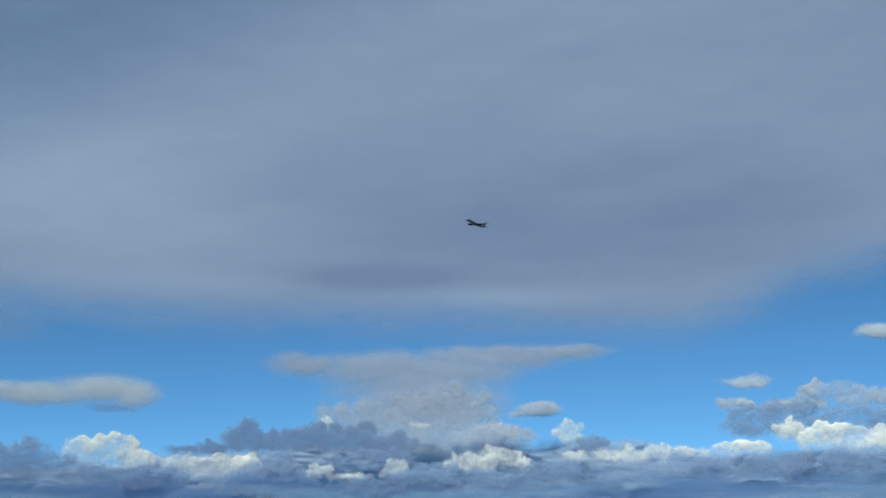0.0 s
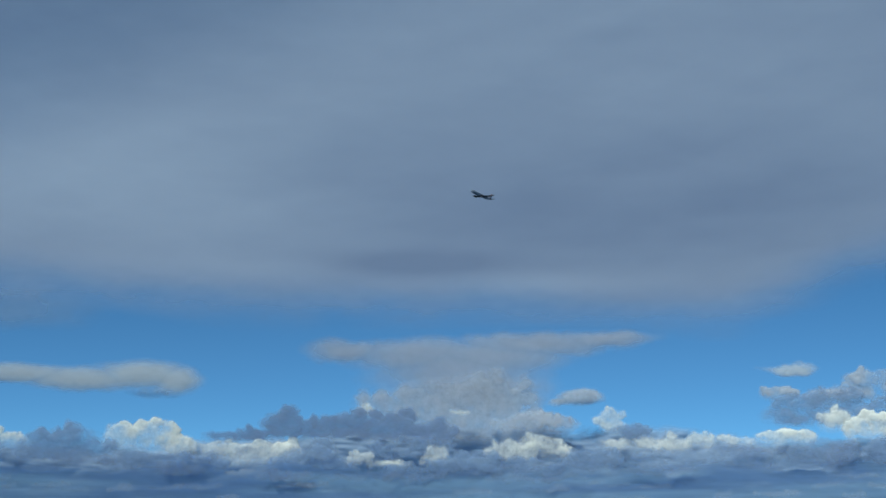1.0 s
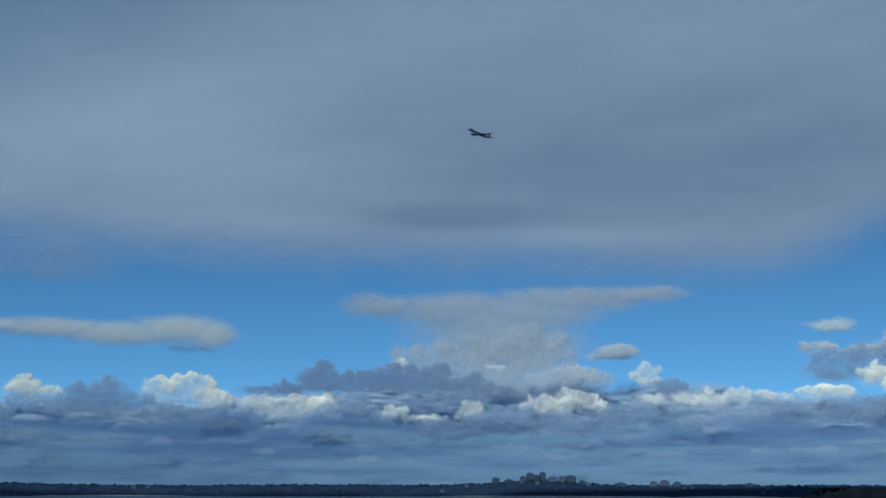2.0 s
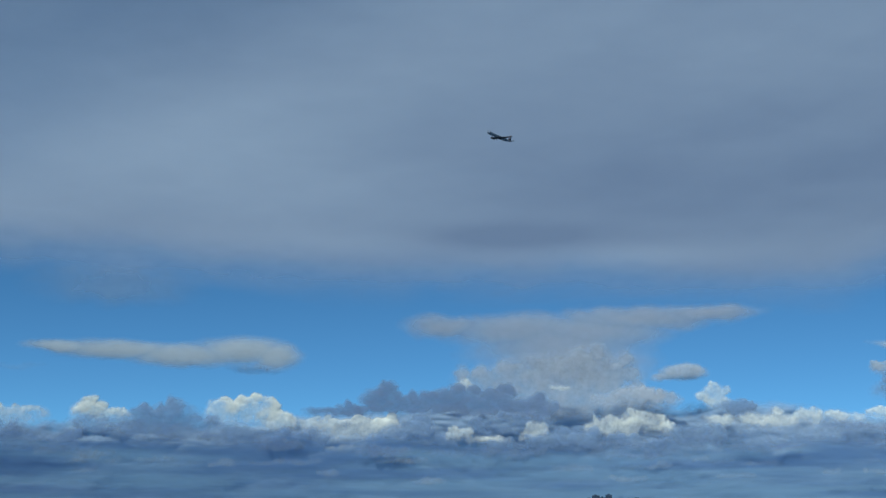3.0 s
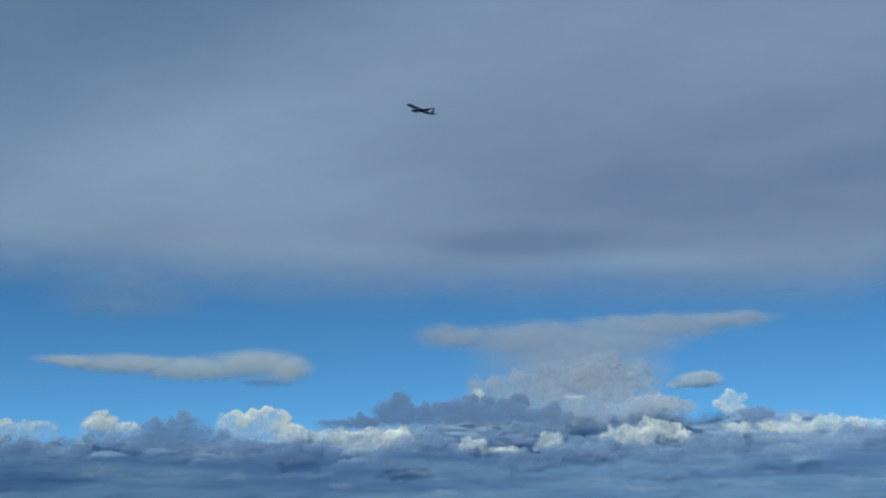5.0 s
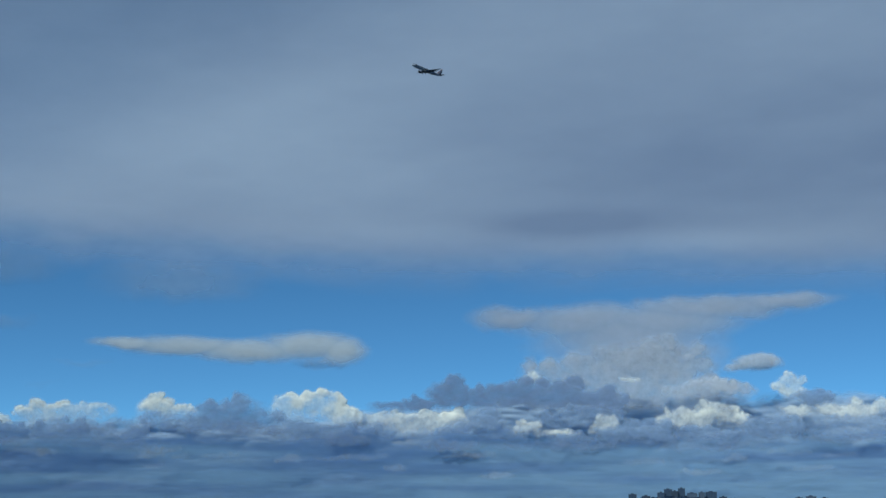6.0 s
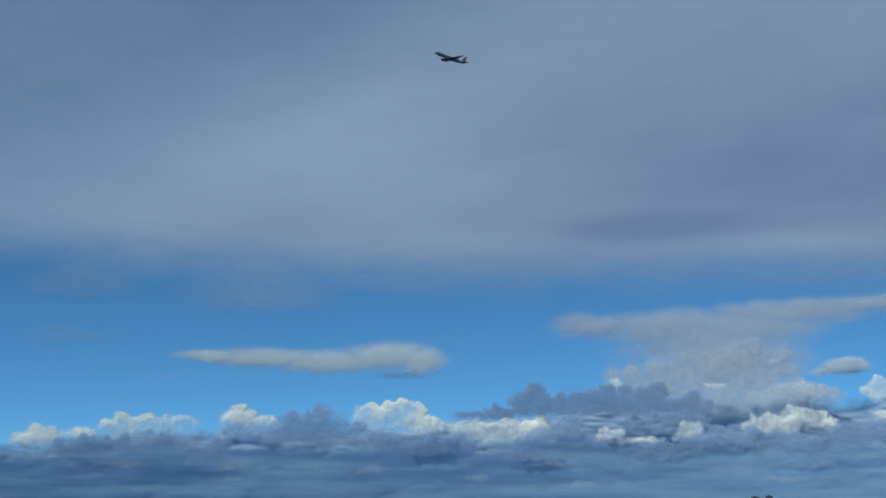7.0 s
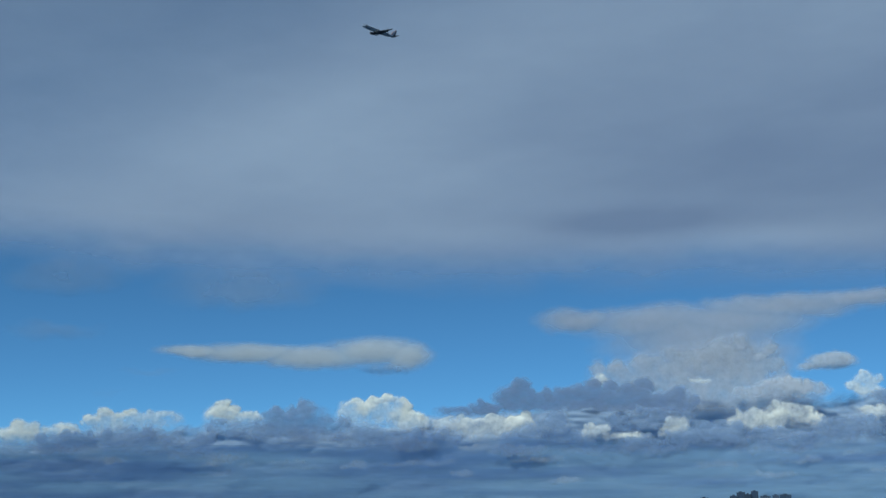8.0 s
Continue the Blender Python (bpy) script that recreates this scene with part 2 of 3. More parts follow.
def heap(name, label, puffs, material, r, seed, crisp=0.9, heads=14, small=(0.25, 0.6), foot=0.6, ragged=0.16, depth=0.15, cover=1.0, fade=0.0, patch=0.0, step=0.035, group="", category="cloud"):
    """A heaped cloud: each large dome (bearing, height, half width, half height in degrees) carries many small round heads, crisp above and dissolving below."""
    rng = random.Random(seed)
    p = np.array(puffs)
    m = 0.35
    az, el = np.meshgrid(np.arange((p[:, 0] - p[:, 2]).min() - m, (p[:, 0] + p[:, 2]).max() + m, step),
                         np.arange((p[:, 1] - p[:, 3]).min() - foot - 0.1, (p[:, 1] + p[:, 3]).max() + m, step))
    x = az + ragged * (fbm(az * 1.9, el * 1.9, seed, 6) - 0.5) * 3
    y = el + ragged * (fbm(az * 1.9 + 31, el * 1.9, seed + 3, 6) - 0.5) * 2.4
    field, height = np.full(az.shape, -9.0), np.zeros(az.shape)
    low = np.full(az.shape, -9.0)
    for a, e, w, h in puffs:
        dy = (y - e) / h
        dm = 1 - ((x - a) / w) ** 2 - np.where(dy < 0, dy * 0.55, dy) ** 2
        field = np.maximum(field, dm * min(1.0, h / 0.25))
        thick = min(w, 1.5 * h)
        height = np.maximum(height, np.sqrt(np.clip(dm, 0, 1)) * thick)
        low = np.maximum(low, smooth01((1.3 - np.abs(x - a) / w) / 0.5) * smooth01((y - (e - h * 0.9 - foot * 0.6)) / (foot + fade * h)))
        for _ in range(heads):
            t, q = radians(rng.uniform(-25, 205)), rng.uniform(0.15, 0.95)
            ca, ce = a + w * q * math.cos(t), e + h * q * math.sin(t)
            k = min(w, h) * rng.uniform(*small)
            kx = k * rng.uniform(0.9, 1.6)
            d = 1 - ((x - ca) / kx) ** 2 - ((y - ce) / k) ** 2
            field = np.maximum(field, d * min(1.0, k / 0.2))
            stand = math.sqrt(max(0.0, 1 - q * q)) * thick * 0.9
            height = np.maximum(height, stand * smooth01(d * 2 + 0.6) + np.clip(d, 0, 1) ** 0.8 * k * 0.8)
    density = smooth01((field + 0.2) / crisp) * smooth01(low) * cover
    density = density * (1 - patch * smooth01(2.6 * fbm(az * 1.1 + 5, el * 1.6, seed + 17, 4) - 0.9))
    bulge = (height + 0.12 * fbm(az * 3.5, el * 3.5, seed + 9, 5)) * 82 * depth
    ob = skin(name, az, el, r - bulge, r + 0.3 * bulge, density, material)
    return tagged(ob, label, category, group)


# ---- the sea and the far shore ----
def sea():
    bm = bmesh.new()
    ring = [bm.verts.new((4950 * math.sin(a), 4950 * math.cos(a), 0)) for a in np.linspace(0, 2 * math.pi, 97)[:-1]]
    bm.faces.new(ring)
    tagged(part("water", bm, WATER), "calm grey-blue sea reaching to the far shore", "sea", kind="structure")


def ridge(az):
    """Height of the far hills along their bearing, in metres."""
    az = np.asarray(az, float)
    h = 33 + 5 * np.exp(-((az + 15) / 3.5) ** 2) + 3 * np.exp(-((az - 2) / 4) ** 2) + 17 * np.exp(-((az - 7.2) / 2.3) ** 2) + 5 * np.exp(-((az - 14) / 4) ** 2)
    return h + 5 * (fbm(az * 0.9, az * 0, 3) - 0.5)


def shore_r(az):
    return 4385 + 25 * np.sin(np.asarray(az) * 0.5) + 12 * np.sin(np.asarray(az) * 1.7)


def far_land():
    az = np.linspace(-34, 34, 341)
    s = np.array([0.0, 0.06, 0.2, 0.4, 0.65, 0.85, 1.0, 1.5])
    prof = np.array([-0.05, 0.10, 0.30, 0.55, 0.8, 0.95, 1.0, 0.9])
    verts, faces = [], []
    for a in az:
        h, r0 = float(ridge(a)), float(shore_r(a))
        for k in range(len(s)):
            rr = r0 + s[k] * 260
            z = h * prof[k] + 3 * (fbm(np.array(a * 3.0), np.array(s[k] * 4), 9) - 0.5) * (k > 0)
            verts.append((rr * math.sin(radians(a)), rr * math.cos(radians(a)), float(z)))
    w = len(s)
    for i in range(len(az) - 1):
        for k in range(w - 1):
            faces.append((i * w + k, (i + 1) * w + k, (i + 1) * w + k + 1, i * w + k + 1))
    me = bpy.data.meshes.new("ground")
    me.from_pydata(verts, [], faces)
    me.shade_smooth()
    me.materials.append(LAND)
    tagged(new("ground", me), "low dark wooded hills along the far shore", "land", kind="structure")


def beach(a0, a1, name="beach"):
    bm = bmesh.new()
    rows = []
    for a in np.linspace(a0, a1, 60):
        r = float(shore_r(a))
        e = math.sin(math.pi * (a - a0) / (a1 - a0)) ** 0.4 if a0 < a < a1 else 0.05
        rows.append([bm.verts.new((q * math.sin(radians(a)), q * math.cos(radians(a)), z)) for q, z in ((r - 26 * e, 0.05), (r - 10 * e, 1.2 * e + 0.1), (r + 8, 2.6 * e + 0.3))])
    for p, q in zip(rows, rows[1:]):
        for k in range(2):
            bm.faces.new((p[k], q[k], q[k + 1], p[k + 1]))
    tagged(part(name, bm, SAND, smooth=True), "pale sand strip at the water's edge", "beach", kind="structure")


def land_point(a, s):
    s = float(s)
    return Vector((math.sin(radians(a)) * (float(shore_r(a)) + s * 260), math.cos(radians(a)) * (float(shore_r(a)) + s * 260),
                   float(ridge(a)) * float(np.interp(s, [0, .06, .2, .4, .65, .85, 1.0, 1.5], [-.05, .1, .3, .55, .8, .95, 1.0, .9]))))


def lump_verts(rng, r, h):
    """One uneven tree crown as vertices and faces."""
    bm = bmesh.new()
    bmesh.ops.create_icosphere(bm, subdivisions=1, radius=1)
    v = [(p.co.x * r * rng.uniform(0.75, 1.2), p.co.y * r * rng.uniform(0.75, 1.2), h * 0.55 + p.co.z * h * 0.5 * rng.uniform(0.75, 1.2)) for p in bm.verts]
    f = [[q.index for q in p.verts] for p in bm.faces]
    bm.free()
    return v, f


def woods(name, label, count, seed, spots):
    rng = random.Random(seed)
    kinds = [lump_verts(rng, 1, 1) for _ in range(8)]
    verts, faces = [], []
    for _ in range(count):
        p, size = spots(rng)
        v, f = rng.choice(kinds)
        k, w, h, turn = len(verts), size * rng.uniform(0.8, 1.4), size * rng.uniform(0.8, 1.3), rng.uniform(0, 6.28)
        c, s = math.cos(turn), math.sin(turn)
        verts += [(p.x + w * (c * x - s * y), p.y + w * (s * x + c * y), p.z - 0.6 + h * 1.1 * z) for x, y, z in v]
        faces += [[i + k for i in q] for q in f]
    me = bpy.data.meshes.new(name)
    me.from_pydata(verts, [], faces)
    me.shade_smooth()
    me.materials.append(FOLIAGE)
    tagged(new(name, me), label, "trees", kind="stuff")


def box(bm, x0, x1, y0, y1, z0, z1):
    v = [bm.verts.new(c) for c in ((x0, y0, z0), (x1, y0, z0), (x1, y1, z0), (x0, y1, z0), (x0, y0, z1), (x1, y0, z1), (x1, y1, z1), (x0, y1, z1))]
    for f in ((0, 3, 2, 1), (4, 5, 6, 7), (0, 1, 5, 4), (1, 2, 6, 5), (2, 3, 7, 6), (3, 0, 4, 7)):
        bm.faces.new([v[i] for i in f])
    return bm


def apartment_block(a, s, w, h, material, label):
    """A block of flats with rows of windows and a plant room on its flat roof."""
    top = new("apartment_building")
    top.location = land_point(a, s) - Vector((0, 0, 2))
    top.rotation_euler = (0, 0, -radians(a))
    d = 14
    part("wall", box(bmesh.new(), -w / 2, w / 2, -d / 2, d / 2, 0, h), material, top)
    part("roof", box(bmesh.new(), -w / 2 - 0.4, w / 2 + 0.4, -d / 2 - 0.4, d / 2 + 0.4, h, h + 0.9), ROOF, top)
    part("plant_room", box(bmesh.new(), -w * 0.2, w * 0.15, -4, 4, h + 0.9, h + 4), CONCRETE, top)
    bm = box(bmesh.new(), -1.3, 1.3, -0.12, 0.12, -0.9, 0.9)
    first = part("window", bm, GLASS, top)
    n, k = max(2, int(w / 5)), 0
    for z in np.arange(3, h - 1.5, 3.4):
        for x in np.linspace(-w / 2 + 2.5, w / 2 - 2.5, n):
            ob = first if k == 0 else new("window", first.data)
            ob.parent, ob.location, k = top, (x, -d / 2 - 0.05, z), k + 1
    return tagged(top, label, "building", "blocks of flats on the hill")


def house(a, s, w, material, label):
    top = new("house")
    top.location = land_point(a, s) - Vector((0, 0, 1))
    top.rotation_euler = (0, 0, -radians(a) + random.uniform(-0.4, 0.4))
    h, d = 6.5, 8
    part("wall", box(bmesh.new(), -w / 2, w / 2, -d / 2, d / 2, 0, h), material, top)
    bm = bmesh.new()
    v = [bm.verts.new(c) for c in ((-w / 2 - .4, -d / 2 - .5, h), (w / 2 + .4, -d / 2 - .5, h), (w / 2 + .4, d / 2 + .5, h), (-w / 2 - .4, d / 2 + .5, h), (-w / 2 - .4, 0, h + 3.4), (w / 2 + .4, 0, h + 3.4))]
    for f in ((0, 1, 5, 4), (2, 3, 4, 5), (0, 4, 3), (1, 2, 5), (3, 2, 1, 0)):
        bm.faces.new([v[i] for i in f])
    part("roof", bm, ROOF, top)
    for x in (-w * 0.3, w * 0.3):
        for z in (1.9, 4.8):
            part("window", box(bmesh.new(), x - 0.9, x + 0.9, -d / 2 - 0.1, -d / 2 + 0.1, z - 0.7, z + 0.7), GLASS, top)
    part("door", box(bmesh.new(), -0.5, 0.5, -d / 2 - 0.1, -d / 2 + 0.1, 0.9, 3.0), ROOF, top)
    return tagged(top, label, "house", "houses along the far shore")


def headland():
    """The nearer dark rocky point with a flat top and a low wall."""
    n = 70
    verts, faces = [], []
    prof = ((-1.0, 0.0), (-0.8, 0.22), (-0.6, 0.62), (-0.42, 0.95), (0.3, 1.0), (0.7, 0.6), (1.0, 0.0))
    for i in range(n):
        t = i / (n - 1)
        cx, cy = 690 + 900 * t, 2330 - 60 * t
        h = 33 * float(smooth01(np.array(t * 9.0))) * (0.93 + 0.14 * float(fbm(np.array(t * 9), np.array(2.0), 5)))
        w = 25 + 60 * float(smooth01(np.array(t * 5.0)))
        for k, (o, z) in enumerate(prof):
            j = float(fbm(np.array(t * 40), np.array(k * 3.1), 12)) - 0.5
            verts.append((cx + 6 * j, cy + o * w + 10 * j, -1 + (h + 1) * z + (2.5 * j if 0 < k < 6 else 0)))
    m = len(prof)
    for i in range(n - 1):
        for k in range(m - 1):
            faces.append((i * m + k, (i + 1) * m + k, (i + 1) * m + k + 1, i * m + k + 1))
    me = bpy.data.meshes.new("headland")
    me.from_pydata(verts, [], faces)
    me.materials.append(ROCK)
    tagged(new("headland", me), "dark rocky headland with scrub on its flat top", "headland", kind="structure")


sea()
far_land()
beach(3.0, 12.5)
beach(12.9, 17.0)
beach(-13.5, -7.5)
headland()
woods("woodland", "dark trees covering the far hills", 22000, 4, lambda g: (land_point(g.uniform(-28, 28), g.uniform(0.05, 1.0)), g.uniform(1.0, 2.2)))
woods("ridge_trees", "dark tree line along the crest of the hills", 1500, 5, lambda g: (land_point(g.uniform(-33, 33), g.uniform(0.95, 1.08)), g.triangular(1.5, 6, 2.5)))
woods("scrub", "dark bushes on the top of the headland", 900, 6, lambda g: (Vector((g.uniform(740, 1250), 2325 + g.uniform(-32, 20), 30)), g.uniform(2, 5)))
for a, s, w, h, mat, lab in (
    (5.35, 0.95, 26, 24, CONCRETE, "small grey block of flats among trees on the hill"),
    (6.5, 0.97, 24, 22, CONCRETE, "lower grey wing of a stepped block of flats"),
    (6.78, 1.0, 26, 34, CONCRETE, "tall grey block of flats on the hilltop"),
    (7.05, 0.97, 20, 26, BRICK, "brown block of flats on the hilltop"),
    (7.31, 1.0, 22, 36, CONCRETE, "tall narrow grey tower block on the hilltop"),
    (7.73, 0.9, 32, 19, RENDERWALL, "pale low block of flats on the hilltop"),
    (8.11, 0.95, 20, 24, RENDERWALL, "pale block of flats on the hilltop"),
    (8.48, 1.0, 36, 28, CONCRETE, "wide grey block of flats on the hilltop"),
    (8.95, 0.9, 24, 14, BRICK, "low brown block of flats below the hilltop"),
    (5.9, 0.85, 26, 14, BRICK, "low brown block of flats on the hill"),
    (10.55, 0.85, 36, 14, CONCRETE, "long low grey block of flats beyond the hilltop"),
    (11.89, 0.8, 24, 20, RENDERWALL, "pale low block of flats on the lower slope"),
    (12.35, 0.85, 32, 22, RENDERWALL, "pale wide block of flats on the lower slope"),
    (12.86, 0.8, 24, 18, CONCRETE, "grey low block of flats on the lower slope"),
    (15.8, 0.8, 30, 13, CONCRETE, "long low grey building among trees"),
):
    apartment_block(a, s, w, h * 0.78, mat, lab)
hg = random.Random(11)
for k in range(15):
    house(hg.uniform(3, 19) if k > 2 else hg.uniform(-20, 3), hg.uniform(0.2, 0.75), hg.uniform(9, 16), hg.choice((RENDERWALL, RENDERWALL, BRICK)), "small pale house among the trees of the shore")


# ---- the clouds ----
def high_layer():
    az, el = np.meshgrid(np.arange(-33, 33.01, 0.15), np.arange(8.0, 25.01, 0.15))
    edge = np.interp(az, [-40, -24, -18, -12, -6, 0, 6, 9, 14, 17, 19, 21.5, 25, 44], [11.1, 10.7, 10.1, 9.8, 9.6, 9.5, 9.35, 9.15, 8.8, 8.9, 9.5, 10.6, 11.3, 12.7])
    n1 = fbm(az * 0.08 - el * 0.1, el * 0.22 - az * 0.03, 31, 3)
    n2 = fbm(az * 0.5, el * 1.6, 37, 4)
    d = smooth01((el - edge + 0.9 * (n2 - 0.5)) / 3.0 + 0.34)
    # thick sets colour alone: shaded and brighter patches painted on the layer
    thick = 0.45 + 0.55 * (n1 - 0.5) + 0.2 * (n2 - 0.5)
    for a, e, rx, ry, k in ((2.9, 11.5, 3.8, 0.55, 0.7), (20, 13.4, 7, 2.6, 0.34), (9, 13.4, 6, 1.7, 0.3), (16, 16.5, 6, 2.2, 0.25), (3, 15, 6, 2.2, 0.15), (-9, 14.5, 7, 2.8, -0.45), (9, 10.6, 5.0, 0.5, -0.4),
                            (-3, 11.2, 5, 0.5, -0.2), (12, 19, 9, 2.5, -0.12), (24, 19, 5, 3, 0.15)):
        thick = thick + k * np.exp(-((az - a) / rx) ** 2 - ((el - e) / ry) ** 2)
    # the layer thins out towards its upper rim on one side
    rim = smooth01((az * 0.42 - el + 26.5 + 2.0 * (n1 - 0.5)) / 7.0)
    d = d * (0.58 + 0.37 * rim)
    bulge = 6 * n1
    # a sheet that leans over the viewer, as the underside of a layer does
    ahead = 5000 / (1 + 1.6 * np.tan(np.radians(el)) / np.cos(np.radians(az)))
    r = ahead / (np.cos(np.radians(az)) * np.cos(np.radians(el)))
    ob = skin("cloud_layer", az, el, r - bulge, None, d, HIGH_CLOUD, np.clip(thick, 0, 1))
    tagged(ob, "broad soft blue-grey layer of high cloud", "cloud layer")


def low_bank():
    """Undersides of a deck of low cloud that recedes to the horizon, in streaks."""
    az, el = np.meshgrid(np.arange(-32, 34, 0.08), np.arange(-0.35, 4.0, 0.04))
    streak = fbm(az * 0.35, el * 3.2, 57, 5)
    heads = billow(az * 0.8, el * 2.2, 61, 4)
    crest = 3.25 + 0.5 * (fbm(az * 0.35, az * 0, 51, 4) - 0.5) + 0.9 * (fbm(az * 0.5, el * 2.5, 53) - 0.5)
    d = smooth01((crest - el) / 1.0) * (0.86 + 0.4 * (streak - 0.4))
    bulge = (0.5 * heads + 0.7 * streak) * 2.5 + (el + 0.35) * 82 * 0.12
    # streaks of tone, paler towards the horizon as painted haze
    bands = fbm(az * 0.16 + 3, el * 2.6, 71, 4) + 0.35 * (el - 1.2) / 2.4
    ob = skin("cloud_bank", az, el, 4740 - bulge, None, np.clip(d, 0, 1), LOW_CLOUD, smooth01((bands - 0.3) / 0.5))
    tagged(ob, "long blue-grey bank of streaky low cloud above the horizon", "cloud bank")


def far_bank():
    """The wall of heaped cloud behind the single heads."""
    az, el = np.meshgrid(np.arange(-32, 34, 0.06), np.arange(-0.3, 4.6, 0.05))
    top = np.interp(az, [-32, -22, -18, -12, -6, 0, 14, 18, 34], [3.2, 3.3, 3.8, 3.9, 4.1, 4.75, 4.7, 4.25, 4.2])
    heads = billow(az * 0.9, el * 1.3, 65, 4)
    rolls = billow(az * 0.35, el * 1.1, 67, 3)
    crest = top + 0.5 * (heads - 0.5) + 0.4 * (rolls - 0.5)
    d = smooth01((crest - el) / 0.7)
    bulge = (0.06 * heads + 0.5 * rolls) * 60 * smooth01((crest - el) / 0.8)
    ob = skin("cloud_wall", az, el, 4880 - bulge, None, d, WALL_CLOUD)
    tagged(ob, "distant wall of blue-grey heaped cloud", "cloud bank")


high_layer()
far_bank()
low_bank()
cloud("lens_cloud", "smooth pale lens-shaped cloud in blue sky", [(-7.98, 6.56, 2.6, 0.74), (-6.6, 6.36, 1.3, 0.76), (-10.43, 6.34, 3.3, 0.62), (-13.0, 6.5, 3.7, 0.5), (-15.31, 6.57, 1.9, 0.34)],
      LENS_CLOUD, 4860, soft=1.0, lump=0.1, warp=0.15, depth=0.14, lean=0.2, cover=0.95, seed=3)
cloud("cloud_scrap", "thin grey scrap of cloud under the lens-shaped cloud", [(-7.5, 5.8, 1.4, 0.3)], SHADED_CLOUD, 4855, soft=1.2, lump=0.2, warp=0.25, cover=0.6, lean=0.1, seed=4)
WISPS = (((-17.03, 5.79, 1.4, 0.18), 0.4), ((-18.67, 4.9, 0.9, 0.16), 0.2), ((-20.9, 7.25, 2.4, 0.5), 0.4), ((-13.3, 9.1, 4.2, 1.1), 0.62), ((-20.6, 9.5, 3.0, 0.9), 0.5))
for i, (p, c) in enumerate(WISPS):
    cloud("cloud_wisp", "faint grey wisp of cloud in blue sky", [p], ANVIL_CLOUD, 4870, soft=1.5, lump=0.15, warp=0.45, depth=0.08, cover=0.9 * c, seed=70 + i, group="faint wisps", closed=False)
for i, p in enumerate(((19.24, 6.71, 1.4, 0.24), (24.68, 8.59, 0.9, 0.4))):
    cloud("small_cloud", "small white flat cloud in blue sky", [p], LENS_CLOUD, 4860, soft=0.9, lump=0.4, warp=0.35, depth=0.3, lean=0.3, cover=0.9, seed=80 + i, group="small flat clouds")

# the tower and its anvil
cloud("anvil_cloud", "wide soft grey anvil top spreading over the cloud tower", [(3.67, 7.6, 4.5, 0.9), (8.73, 8.05, 4.9, 0.58), (5.27, 6.95, 4.7, 1.45), (5.92, 6.2, 4.1, 1.5), (0.5, 7.75, 2.1, 0.58), (11.6, 8.2, 2.7, 0.42), (6.5, 7.55, 4.7, 0.8)],
      ANVIL_CLOUD, 4852, soft=1.1, lump=0.12, warp=0.3, cover=0.97, low=1.35, depth=0.06, lean=0.0, seed=5)
heap("tower_cloud", "broad grey-white tower of heaped cloud", [(2.8, 5.5, 2.1, 0.62), (4.76, 5.6, 2.6, 0.8), (6.81, 5.6, 2.2, 0.8), (6.33, 4.8, 2.6, 0.8), (4.51, 4.9, 2.1, 0.7), (8.2, 4.5, 2.0, 0.7), (5.6, 6.1, 2.9, 0.6)],
     TOWER_CLOUD, 4834, 6, crisp=1.3, heads=5, small=(0.5, 0.9), foot=0.9, ragged=0.16, depth=0.05, cover=0.86)
cloud("side_cloud", "small soft cloud beside the cloud tower", [(10.52, 5.72, 1.2, 0.42), (9.74, 5.56, 0.75, 0.25)], TOWER_CLOUD, 4802, soft=0.8, lump=0.3, warp=0.3, depth=0.4, cover=0.9, seed=7)
# this cloud's blue-grey shade is put into its base colour
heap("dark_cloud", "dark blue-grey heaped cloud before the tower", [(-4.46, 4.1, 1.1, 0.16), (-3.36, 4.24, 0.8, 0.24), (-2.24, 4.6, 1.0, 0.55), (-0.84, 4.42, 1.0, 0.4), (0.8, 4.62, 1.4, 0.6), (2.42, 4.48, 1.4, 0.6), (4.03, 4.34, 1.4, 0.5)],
     DEEP_SHADE_CLOUD, 4762, 8, crisp=1.0, heads=8, small=(0.4, 0.75), foot=0.4, ragged=0.14, depth=0.07, cover=0.95, patch=0.08)


# the bright heads along the bank
def bright(label, r, seed, *puffs, material=CUMULUS, **more):
    heap("heaped_cloud", label, puffs, material, r, seed, fade=0.9, patch=0.42, group="heaped clouds", **more)


bright("white heaped cloud with two bright domes", 4762, 101, (-8.55, 4.02, 1.05, 0.55), (-7.62, 4.08, 0.88, 0.52), (-6.99, 4.02, 0.56, 0.66), (-6.2, 3.72, 0.7, 0.4), crisp=0.6)
bright("long low white heaped cloud", 4784, 102, (-17.84, 3.74, 1.67, 0.44), (-16.63, 3.84, 0.98, 0.35), (-18.82, 3.59, 0.81, 0.4))
bright("white heaped cloud behind a grey dome", 4792, 103, (-14.24, 4.02, 0.74, 0.42), (-13.37, 3.85, 1.12, 0.32))
bright("small white heaped cloud at the end of the bank", 4772, 104, (-21.96, 3.15, 1.1, 0.48), (-20.4, 3.3, 0.8, 0.33))
bright("ragged white heaped cloud under the dark cloud", 4767, 105, (-4.47, 3.47, 0.93, 0.36), (-3.18, 3.35, 0.88, 0.52), (-2.06, 3.5, 0.7, 0.42), crisp=0.3)
bright("flat bright shred of cloud", 4722, 106, (-3.42, 2.62, 1.05, 0.13), foot=0.15, crisp=0.4)
bright("small bright cream heaped cloud", 4722, 107, (1.19, 3.15, 0.62, 0.36), (0.85, 3.02, 0.4, 0.25), (2.5, 2.95, 0.95, 0.18), foot=0.2)
bright("small bright upright heaped cloud", 4718, 108, (4.2, 3.42, 0.4, 0.33), (4.62, 3.3, 0.36, 0.24), (4.0, 3.1, 0.4, 0.2), foot=0.3)
